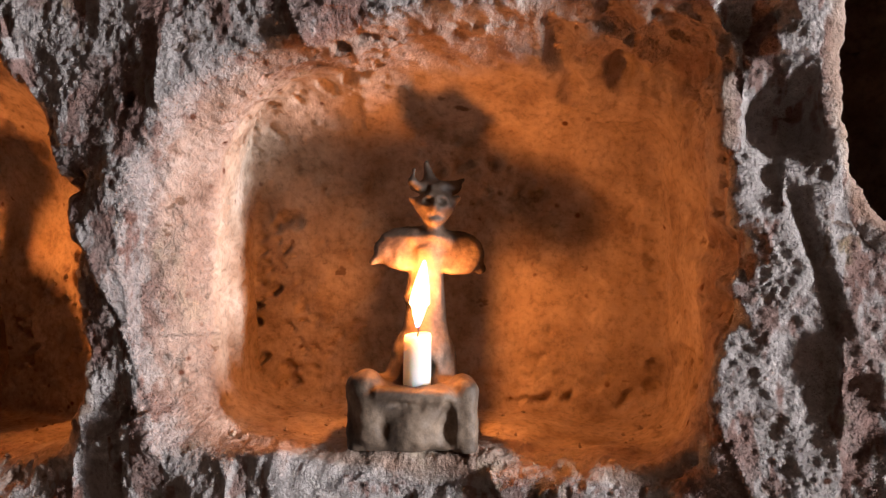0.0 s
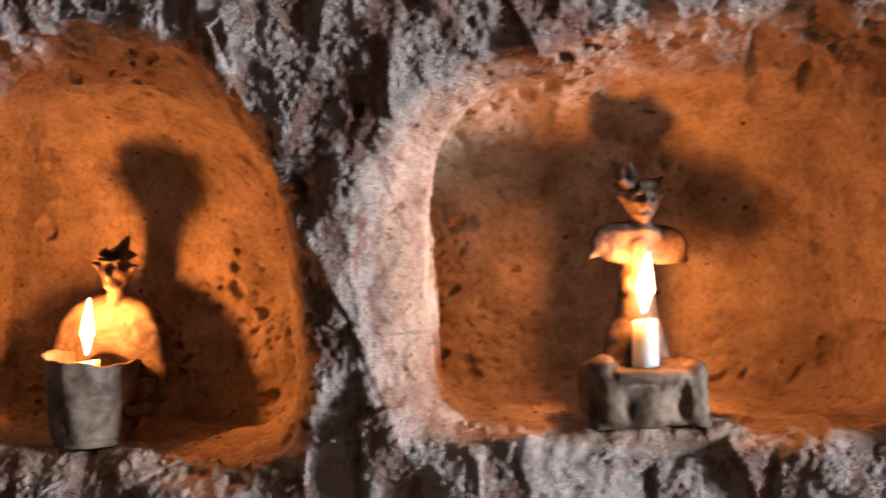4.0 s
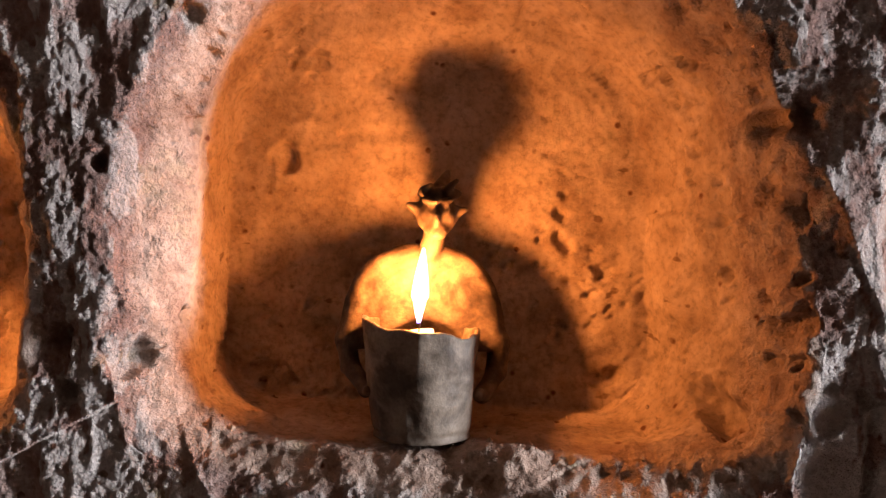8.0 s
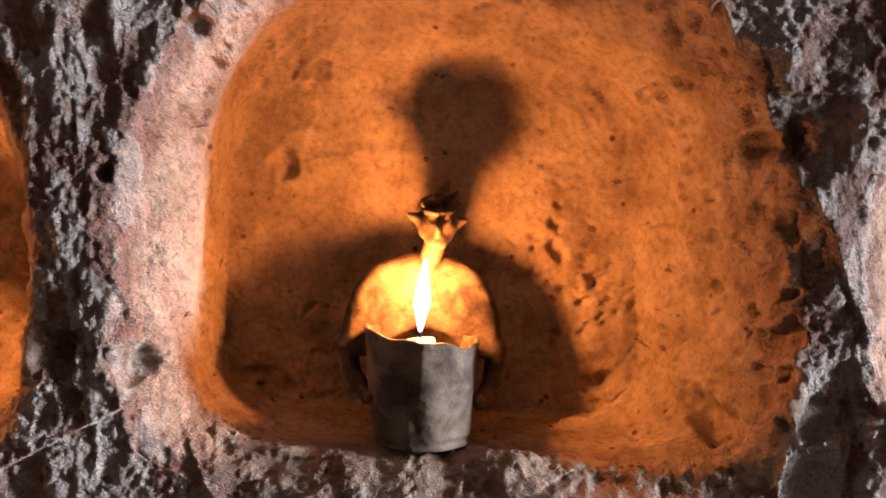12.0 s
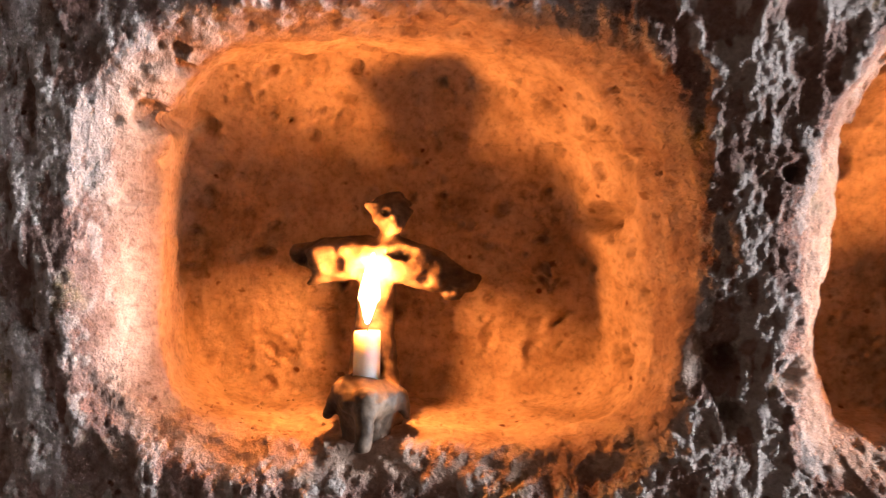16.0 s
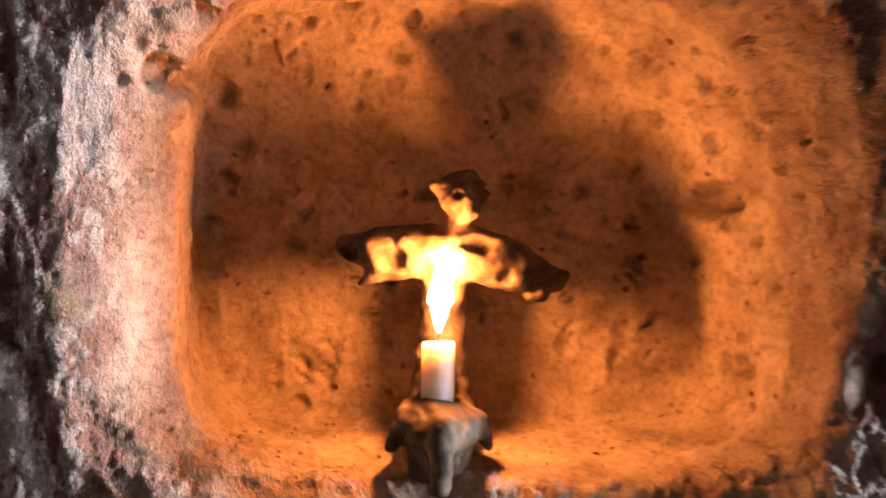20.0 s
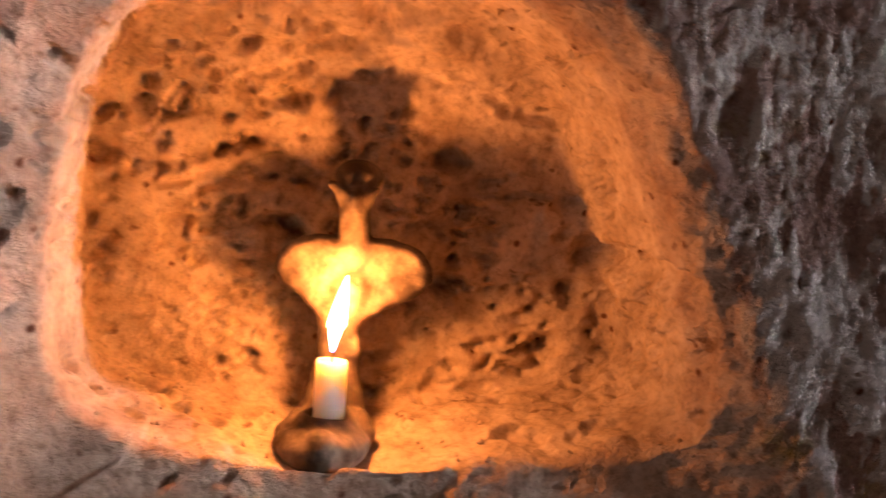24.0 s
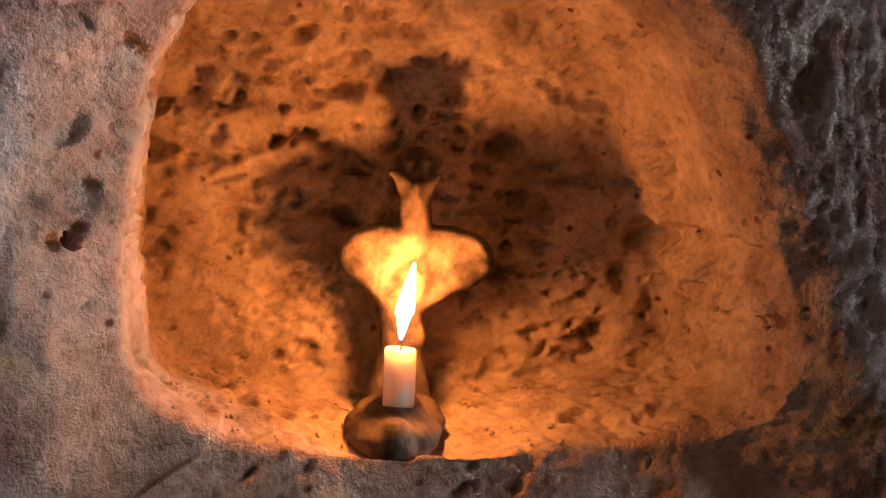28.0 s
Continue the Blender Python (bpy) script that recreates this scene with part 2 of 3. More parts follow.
def plan_curve():
    c = np.array(PLAN)
    s = np.r_[0, np.cumsum(np.hypot(*np.diff(c, axis=0).T))]
    ss = np.arange(0, s[-1], 0.005)
    k = np.exp(-0.5 * (np.arange(-40, 41) * 0.005 / 0.08) ** 2)
    xy = [np.convolve(np.pad(np.interp(ss, s, c[:, a]), 40, mode="reflect", reflect_type="odd"), k / k.sum(), "valid") for a in (0, 1)]
    u = np.r_[0, np.cumsum(np.hypot(np.diff(xy[0]), np.diff(xy[1])))]
    return u - np.interp(0, xy[0], u), xy[0], xy[1]


PU, PX, PY = plan_curve()
TX, TY = np.gradient(PX, PU), np.gradient(PY, PU)


def on_wall(u, z, depth):
    """World place at u along the wall, height z, depth into the rock."""
    x, y, tx, ty = (np.interp(u, PU, a) for a in (PX, PY, TX, TY))
    return np.stack([x - ty * depth, y + tx * depth, z + 0 * x], -1)


# throat and back: left and right edge (at the foot, at the top), floor (left, right), top (left, middle, right);
# depth at the back; roundness below and above; bevel outside the throat (width, depth) left, right, below, above;
# dome: how far the back leans forward at its top
NICHES = [
    dict(throat=((-0.203, -0.211), (0.181, 0.192), (1.152, 1.154), (1.418, 1.462, 1.470)), back=((-0.225, -0.225), (0.158, 0.150), (1.156, 1.157), (1.425, 1.450, 1.425)),
         depth=0.152, power=(7.0, 5.2), dome=0.66, bevel=((0.050, 0.055), (0.012, 0.010), (0.016, 0.016), (0.022, 0.020))),
    dict(throat=((-0.768, -0.750), (-0.300, -0.335), (1.110, 1.114), (1.452, 1.492, 1.452)), back=((-0.785, -0.765), (-0.382, -0.400), (1.117, 1.112), (1.43, 1.462, 1.43)),
         depth=0.152, power=(5.5, 3.0), dome=0.55, bevel=((0.048, 0.055), (0.012, 0.010), (0.040, 0.024), (0.030, 0.030))),
    dict(throat=((-1.303, -1.290), (-0.878, -0.893), (1.110, 1.112), (1.420, 1.430, 1.420)), back=((-1.330, -1.318), (-0.902, -1.000), (1.113, 1.112), (1.412, 1.420, 1.405)),
         depth=0.152, power=(4.6, 4.6), dome=0.30, bevel=((0.052, 0.055), (0.016, 0.012), (0.040, 0.022), (0.018, 0.016))),
    dict(throat=((-1.928, -1.905), (-1.510, -1.628), (1.162, 1.150), (1.420, 1.452, 1.440)), back=((-1.935, -1.915), (-1.528, -1.620), (1.164, 1.159), (1.420, 1.440, 1.425)),
         depth=0.172, power=(4.2, 4.4), dome=0.42, bevel=((0.070, 0.050), (0.022, 0.012), (0.150, 0.050), (0.020, 0.016))),
    dict(throat=((0.270, 0.270), (0.365, 0.365), (1.325, 1.325), (1.560, 1.560, 1.560)), back=((0.262, 0.262), (0.36, 0.36), (1.33, 1.33), (1.53, 1.53, 1.53)),
         depth=0.25, power=(3.0, 3.0), dome=0.0, bevel=((0.02, 0.015), (0.02, 0.015), (0.02, 0.015), (0.02, 0.015))),
]


def edges(o, u, z):
    """Left, right, floor and top of an outline, at u and z."""
    (l0, l1), (r0, r1), (b0, b1), (t0, t1, t2) = o
    f = np.clip((z - b0) / (t1 - b0), -0.3, 1.3)
    left, right = l0 + (l1 - l0) * f, r0 + (r1 - r0) * f
    g = np.clip((u - left) / (right - left), -0.2, 1.2)
    return left, right, b0 + (b1 - b0) * g, t0 * (1 - g) * (1 - 2 * g) + 4 * t1 * g * (1 - g) + t2 * g * (2 * g - 1)


def inside_of(o, qu, qz):
    """The place at qu, qz (each -1 to 1) of an outline."""
    u, z = 0 * qu + (o[0][0] + o[1][0]) / 2, 0 * qz + (o[2][0] + o[3][1]) / 2
    for _ in range(4):
        left, right, low, top = edges(o, u, z)
        u, z = (left + right) / 2 + qu * (right - left) / 2, (low + top) / 2 + qz * (top - low) / 2
    return u, z


def steps(*runs):
    out = []
    for lo, hi, d in runs:
        out.append(np.linspace(lo, hi, max(2, int(round((hi - lo) / d)) + 1))[:-1])
    return np.concatenate(out + [np.array([runs[-1][1]])])


def smooth_grid(a, times):
    for _ in range(times):
        p = np.pad(a, ((1, 1), (1, 1), (0, 0)), mode="edge")
        a = (p[1:-1, 1:-1] * 2 + p[:-2, 1:-1] + p[2:, 1:-1] + p[1:-1, :-2] + p[1:-1, 2:]) / 6
    return a


def build_wall():
    us = steps((-3.7, -2.3, 0.05), (-2.3, -2.08, 0.006), (-2.08, 0.42, 0.0017), (0.42, 0.75, 0.005), (0.75, 1.6, 0.03), (1.6, 6.2, 0.12))
    zs = steps((-0.1, 0.85, 0.05), (0.85, 1.03, 0.008), (1.03, 1.56, 0.0017), (1.56, 1.75, 0.008), (1.75, 3.4, 0.05))
    A, B = np.meshgrid(us, zs, indexing="ij")
    u, z, dep = A.copy(), B.copy(), np.zeros_like(A)
    inside = np.zeros_like(A)
    which = np.full(A.shape, -1)
    flat_p = np.stack([A, B, 0 * A], -1)
    ragged = fbm(flat_p, 0.05, 5, 91, 0.68)
    for k, n in enumerate(NICHES):
        rb, (pb, pt) = 0.60, n["power"]
        left, right, low, top = edges(n["throat"], A, B)
        qu, qz = (2 * A - left - right) / (right - left), (2 * B - low - top) / (top - low)
        pw = np.where(qz < 0, pb, pt)
        au, az = np.clip(np.abs(qu), 1e-4, 9) ** pw, np.clip(np.abs(qz), 1e-4, 9) ** pw
        rho = (au + az) ** (1 / pw) * (1 + np.where(qu < -0.5, 0.014, 0.032) * ragged)
        ok = rho < 1
        safe = np.maximum(rho, 1e-6)
        side = au / (au + az)
        (lw, ld), (rw, rd), (fw, fd), (tw, td) = n["bevel"]
        width = side * np.where(qu < 0, lw, rw) + (1 - side) * np.where(qz < 0, fw, tw)
        start = side * np.where(qu < 0, ld, rd) + (1 - side) * np.where(qz < 0, fd, td)
        # outside: the bevel that runs down to the throat
        away = (rho - 1) / safe * np.hypot(A - (left + right) / 2, B - (low + top) / 2)
        ease = np.clip(1 - away * (1 + 0.25 * ragged) / width, 0, 1)
        dep = dep + np.where(ok, 0, start * ease ** 1.15)
        # inside: walls from the throat to the back
        w = np.clip((1 - rho) / (1 - rb), 0, 1)
        rad = np.where(rho > rb, 1.0, rho / rb)
        fu, fz = inside_of(n["throat"], qu / safe, qz / safe)
        gu, gz = inside_of(n["back"], qu / safe * rad, qz / safe * rad)
        nu, nz = np.where(rho > rb, fu + (gu - fu) * w, gu), np.where(rho > rb, fz + (gz - fz) * w, gz)
        zc, zh = (n["back"][2][0] + n["back"][3][1]) / 2, (n["back"][3][1] - n["back"][2][0]) / 2
        end = n["depth"] * (1 + 0.06 * (1 - rad ** 2)) * (1 - n["dome"] * np.clip((gz - zc) / zh, 0, 1) ** 3)
        u, z, dep = np.where(ok, nu, u), np.where(ok, nz, z), np.where(ok, start + (end - start) * w, dep)
        inside = np.maximum(inside, np.clip(1.25 * ease - 0.1 + 0.35 * ragged * (1 - ease), 0, 1))
        if k == 3:
            # a hollow in the sill where the figure stands
            z = z - np.where(ok, 0.014 * np.exp(-((u + 1.762) / 0.06) ** 2) * np.clip(1 - (z - 1.158) / 0.04, 0, 1), 0)
        which[ok] = k
    uzd = smooth_grid(np.stack([u, z, dep], -1), 6)
    base = on_wall(uzd[..., 0], uzd[..., 1], uzd[..., 2])

    def normals(p):
        n = np.cross(np.gradient(p, axis=0), np.gradient(p, axis=1))
        return n / np.maximum(np.linalg.norm(n, axis=-1, keepdims=True), 1e-12)

    nrm = normals(base)
    b32 = base.astype(np.float32)
    u0, d0 = uzd[..., 0], uzd[..., 2]
    # outer crust: picked facets, upright eroded ridges further along, grit and pits
    ridgy = np.clip((-0.25 - u0) / 0.6, 0, 1)
    slant = b32 @ np.array(((1, 0, -0.35), (0, 1, 0), (0.45, 0, 0.62)), np.float32)
    chips = 0.0135 * facets(slant, 0.085, 101, 1.2) + 0.0075 * facets(b32 * np.float32((1, 1, 0.7)), 0.034, 131)
    ridge = fbm(b32 * np.float32((1, 1, 0.42)), 0.034, 3, 11, 0.5, True)
    bloom = fbm(b32 * np.float32((1, 1, 0.42)), 0.019, 4, 303, 0.7) + 0.35 * fbm(b32, 0.07, 2, 311)
    crust = 0.008 * fbm(b32, 0.16, 2, 3) + chips * (1 - 0.45 * ridgy) + 0.0032 * ridgy * ridge + 0.0022 * ridgy * np.clip(bloom * 2.5, -1, 1)
    crust = crust + 0.0026 * fbm(b32, 0.012, 3, 21, 0.66) + 0.0016 * fbm(b32, 0.0048, 2, 23, 0.6) - (0.002 + 0.002 * ridgy) * pits(b32, 0.04, 40, 0.3)
    # cut faces: nearly flat, chisel strokes, small pits in clusters
    stroke = fbm(b32 @ np.array(((1, 0, 0.5), (0, 1, 0), (-2.2, 0, 1.0)), np.float32), 0.04, 3, 35)
    flute = fbm(b32 * np.float32((1, 1, 0.16)), 0.011, 2, 39) * np.clip((u0 + 0.55) / 0.15, 0, 1) * np.clip((-0.30 - u0) / 0.03, 0, 1)
    pocked = np.clip((-1.45 - u0) / 0.1, 0, 1) * np.clip((d0 - 0.06) / 0.04, 0, 1)
    drift = b32 + np.float32(0.011) * np.stack([stroke, bloom, ridge - 0.2], -1)
    steep = np.clip(1.1 - nrm[..., 2], 0, 1)
    cluster = np.clip(0.52 + 0.40 * pocked + 1.5 * fbm(b32, 0.08, 2, 37), 0, 1) * steep
    cut = 0.006 * fbm(b32, 0.10, 2, 5) + 0.0050 * facets(b32 * np.float32((1, 1, 0.8)), 0.048, 151) + 0.0022 * stroke + 0.0016 * flute
    cut = cut + (0.0016 + 0.0006 * pocked) * fbm(b32, 0.011, 3, 31, 0.6)
    cut = cut - 0.0085 * pits(drift * np.float32((1, 1, 1.3)), 0.024, 60, 0.42) * cluster - (0.004 + 0.003 * pocked) * pits(drift * np.float32((1, 1, 1.5)), 0.0135, 66, 0.5) * cluster
    gouge = np.clip(fbm(b32 * np.float32((0.8, 0.8, 1.7)), 0.026, 3, 61, 0.6) - 0.14, 0, 0.3) / 0.3
    cut = cut - (0.0015 + 0.0065 * pocked) * gouge
    # crumbling sill edges and lips
    crumb = np.clip(1 - np.abs(d0 - 0.022) / 0.022, 0, 1) * inside
    cut = cut + crumb * (0.0045 * fbm(b32, 0.013, 3, 71, 0.6) + 0.003 * facets(b32, 0.02, 171))
    wgt = inside * inside * (3 - 2 * inside)
    height = crust * (1 - wgt) + cut * wgt
    wob = 1 + 0.35 * fbm(b32, 0.012, 2, 55)
    for hu, hz, r, d in HOLES:
        height = height - d * np.exp(-(((uzd[..., 0] - hu) ** 2 + (uzd[..., 1] - hz) ** 2) / (r * wob) ** 2) ** 2)
    for u0, z0, u1, z1, r, d in GROOVES:
        px, pz, vx, vz = uzd[..., 0] - u0, uzd[..., 1] - z0, u1 - u0, z1 - z0
        f = np.clip((px * vx + pz * vz) / (vx * vx + vz * vz), 0, 1)
        height = height - d * np.exp(-(((px - f * vx) ** 2 + (pz - f * vz) ** 2) / r ** 2))
    final = base + nrm * height[..., None]
    fin_n = normals(final)
    weather = np.clip(1 - wgt + 0.35 * fbm(b32, 0.03, 3, 77) * wgt * (1 - wgt) * 4, 0, 1)
    weather = np.maximum(weather, 0.42 * np.clip((0.062 - d0) / 0.012, 0, 1))
    lich = np.zeros_like(A)
    patchy = 0.6 * fbm(b32, 0.03, 3, 88) - 0.35
    for lu, lz, lr in LICHEN:
        lich = np.maximum(lich, np.clip(1.4 * np.exp(-((u0 - lu) ** 2 + (uzd[..., 1] - lz) ** 2) / lr ** 2) + patchy, 0, 1))
    pale = np.clip(0.5 + (2.4 + 0.6 * ridgy) * (bloom - 0.02 - 0.03 * ridgy) + 0.25 * (1 - ridgy), 0, 1) * (1 - wgt)
    idx = np.arange(A.size).reshape(A.shape)
    quads = np.stack([idx[:-1, :-1], idx[1:, :-1], idx[1:, 1:], idx[:-1, 1:]], -1).reshape(-1, 4)
    flat, fn, wt, lw, bl = final.reshape(-1, 3), fin_n.reshape(-1, 3), weather.reshape(-1), lich.reshape(-1), pale.reshape(-1)
    owner = which[:-1, :-1].reshape(-1)

    def piece(name, k):
        q = quads[owner == k]
        used, inv = np.unique(q, return_inverse=True)
        return mesh_of(name, flat[used], inv.reshape(-1, 4), ROCK, fn[used], wt[used], lw[used], bl[used])

    wall = new("wall_north", piece("wall_north", -1))
    tagged(wall, "rough grey tufa cave wall with hand-cut niches", "wall", kind="structure")
    captions = ["square niche cut in pale tufa, lit by a candle", "tall domed niche cut in tufa, lit by a candle",
             "wide rounded niche cut in tufa, lit by a candle", "low tapering niche cut in tufa, lit by a candle", "dark unlit niche in the tufa wall"]
    for k in range(len(NICHES)):
        part("niche", piece("niche", k), wall, captions[k])
    # loose grit lies where the cut sills face up
    level = (fn[:, 2] > 0.75)
    for k in range(4):
        spots = np.flatnonzero(level & (which.reshape(-1) == k) & (flat[:, 2] < NICHES[k]["throat"][2][0] + 0.03))
        rnd = np.random.RandomState(70 + k)
        verts, faces = [], []
        for at in rnd.choice(spots, 170):
            r = 0.0007 + 0.0022 * rnd.rand() ** 3
            turn = rnd.rand(3, 3) - 0.5
            for c in ((1, 0, 0), (-1, 0, 0), (0, 1, 0), (0, -1, 0), (0, 0, 1), (0, 0, -1)):
                verts.append(flat[at] + np.array((0, 0, 0.35 * r)) + r * (np.array(c) * (0.6 + 0.6 * rnd.rand(3)) + 0.4 * turn @ np.array(c)))
            b = len(verts) - 6
            faces += [(b + i, b + j, b + m, b + m) for i, j, m in ((0, 2, 4), (2, 1, 4), (1, 3, 4), (3, 0, 4), (2, 0, 5), (1, 2, 5), (3, 1, 5), (0, 3, 5))]
        me = bpy.data.meshes.new("grit")
        me.from_pydata([tuple(v) for v in verts], [], [f[:3] for f in faces])
        me.materials.append(ROCK)
        tagged(new("grit", me), "loose pale tufa grit on the sill of a niche", "grit", kind="stuff")
    return wall


# single holes (u, z, radius, depth) and chisel grooves (u, z, u, z, radius, depth)
HOLES = [(-0.850, 1.191, 0.010, 0.016), (-0.794, 1.176, 0.013, 0.02), (-0.843, 1.15, 0.008, 0.0153), (0.205, 1.46, 0.02, 0.017), (-0.177, 1.330, 0.008, 0.0119),
         (0.086, 1.433, 0.009, 0.0102), (0.119, 1.470, 0.012, 0.0136), (-0.719, 1.341, 0.011, 0.0153), (-0.742, 1.432, 0.009, 0.0119), (-0.503, 1.400, 0.010, 0.0085),
         (-0.312, 1.354, 0.012, 0.017), (-0.308, 1.216, 0.007, 0.0119), (-0.420, 1.148, 0.008, 0.0102), (-1.297, 1.362, 0.011, 0.017), (-1.288, 1.321, 0.009, 0.0119),
         (-0.934, 1.285, 0.012, 0.0153), (-0.910, 1.334, 0.009, 0.0119), (-1.674, 1.337, 0.012, 0.0187), (-1.568, 1.274, 0.012, 0.0153), (-1.675, 1.242, 0.009, 0.0119),
         (-1.894, 1.368, 0.009, 0.0136), (-1.595, 1.194, 0.011, 0.0153), (-1.580, 1.243, 0.010, 0.0136), (0.080, 1.455, 0.012, 0.014),
         (0.122, 1.440, 0.010, 0.0204), (0.165, 1.446, 0.026, 0.016), (0.192, 1.305, 0.018, 0.013), (0.190, 1.268, 0.012, 0.017), (-0.251, 1.419, 0.005, 0.0204), (0.225, 1.389, 0.024, 0.0204),
         (-0.190, 1.330, 0.007, 0.0136), (-0.200, 1.322, 0.005, 0.0102), (-0.348, 1.143, 0.013, 0.0204), (-0.309, 1.295, 0.010, 0.014), (-0.331, 1.350, 0.009, 0.0204), (-0.812, 1.324, 0.007, 0.017),
         (-0.932, 1.286, 0.011, 0.0136), (-1.016, 1.291, 0.006, 0.0102)]
GROOVES = [(0.235, 1.344, 0.263, 1.259, 0.005, 0.008), (-0.262, 1.168, -0.262, 1.09, 0.004, 0.008), (-0.262, 1.168, -0.30, 1.17, 0.004, 0.005)]
LICHEN = [(-0.865, 1.115, 0.05), (-0.84, 1.15, 0.03), (-1.545, 1.395, 0.035), (-1.50, 1.47, 0.05), (-1.94, 1.36, 0.03), (0.33, 1.25, 0.03)]
rock_wall = build_wall()

# a small reddish stone bedded in the reveal
bm = bmesh.new()
bmesh.ops.create_icosphere(bm, subdivisions=3, radius=1.0)
for v in bm.verts:
    k = 1 + 0.22 * math.sin(3.1 * v.co.x + 1.0) * math.cos(2.3 * v.co.z) + 0.12 * math.sin(7 * v.co.z + 4 * v.co.x)
    v.co = Vector((v.co.x * 0.0062 * k, v.co.y * 0.0026, v.co.z * 0.0052 * k))
stone = part("stone", bm_mesh("stone", bm, clay_material("red_stone", (0.10, 0.03, 0.022), (0.26, 0.10, 0.075))), rock_wall, "small reddish stone bedded in the tufa")
stone.matrix_world = pose(*on_wall(-1.94, 1.284, 0.0265), 8, 20, -30)


# ---- the rest of the chamber ----
def rock_sheet(name, origin, du, dv, nu, nv, amp, seed, label, category, hole=None):
    """A rough rock surface with thickness: origin + u*du + v*dv, grown away from the chamber; hole: u0, u1, v0, v1."""
    o, a, b = (np.array(v, float) for v in (origin, du, dv))
    n = np.cross(a, b)
    n /= np.linalg.norm(n)
    U, V = np.meshgrid(np.linspace(0, 1, nu), np.linspace(0, 1, nv), indexing="ij")
    p = o + U[..., None] * a + V[..., None] * b
    front = p + n * (amp * fbm(p, 0.6, 4, seed))[..., None]
    back = p - n * 0.35
    idx = np.arange(nu * nv).reshape(nu, nv)
    q = np.stack([idx[:-1, :-1], idx[1:, :-1], idx[1:, 1:], idx[:-1, 1:]], -1)
    keep = np.ones(q.shape[:2], bool)
    if hole:
        uc, vc = (U[:-1, :-1] + U[1:, 1:]) / 2, (V[:-1, :-1] + V[1:, 1:]) / 2
        keep = ~((uc > hole[0]) & (uc < hole[1]) & (vc > hole[2]) & (vc < hole[3]))
    fq, off, rim = q[keep], nu * nv, []
    count = {}
    for f in fq.tolist():
        for i in range(4):
            e = (f[i], f[(i + 1) % 4])
            count[e] = 1
    for i, j in count:
        if (j, i) not in count:
            rim.append((j, i, i + off, j + off))
    quads = np.concatenate([fq, fq[:, ::-1] + off, np.array(rim)])
    me = mesh_of(name, np.concatenate([front.reshape(-1, 3), back.reshape(-1, 3)]), quads, ROCK, None, np.full(2 * nu * nv, 0.3))
    return tagged(new(name, me), label, category, kind="structure")


rock_sheet("floor", (-3.8, -4.6, 0), (10.2, 0, 0), (0, 7.2, 0), 100, 70, 0.03, 201, "trodden earth and tufa cave floor", "floor")
rock_sheet("ceiling", (-3.8, 2.6, 3.1), (10.2, 0, 0), (0, -7.2, 0), 100, 70, 0.12, 202, "rough grey tufa cave ceiling", "ceiling")
# unseen wall set close; its gap is added to let the niche fill lamp through
rock_sheet("wall_south_1", (-3.8, -1.1, -0.1), (0, 0, 3.4), (5.2, 0, 0), 35, 53, 0.05, 203, "rough unseen tufa cave wall with a gap added for a fill lamp", "wall",
           hole=(0.39, 0.57, 0.865, 0.91))
rock_sheet("wall_south_2", (1.2, -1.1, -0.1), (0, 0, 3.4), (0, -3.5, 0), 34, 36, 0.06, 206, "rough grey tufa cave wall", "wall")
rock_sheet("wall_south_3", (1.0, -4.5, -0.1), (0, 0, 3.4), (5.4, 0, 0), 34, 54, 0.10, 207, "rough grey tufa cave wall", "wall")
rock_sheet("wall_west", (-3.5, -4.8, -0.1), (0, 7.4, 0), (0, 0, 3.4), 74, 28, 0.10, 204, "rough grey tufa cave wall", "wall")
rock_sheet("wall_east", (6.15, 0.2, -0.1), (0, -4.9, 0), (0, 0, 3.4), 50, 35, 0.08, 205, "rough tufa wall with an open doorway", "wall",
           hole=(0.44, 0.78, 0.20, 0.86))


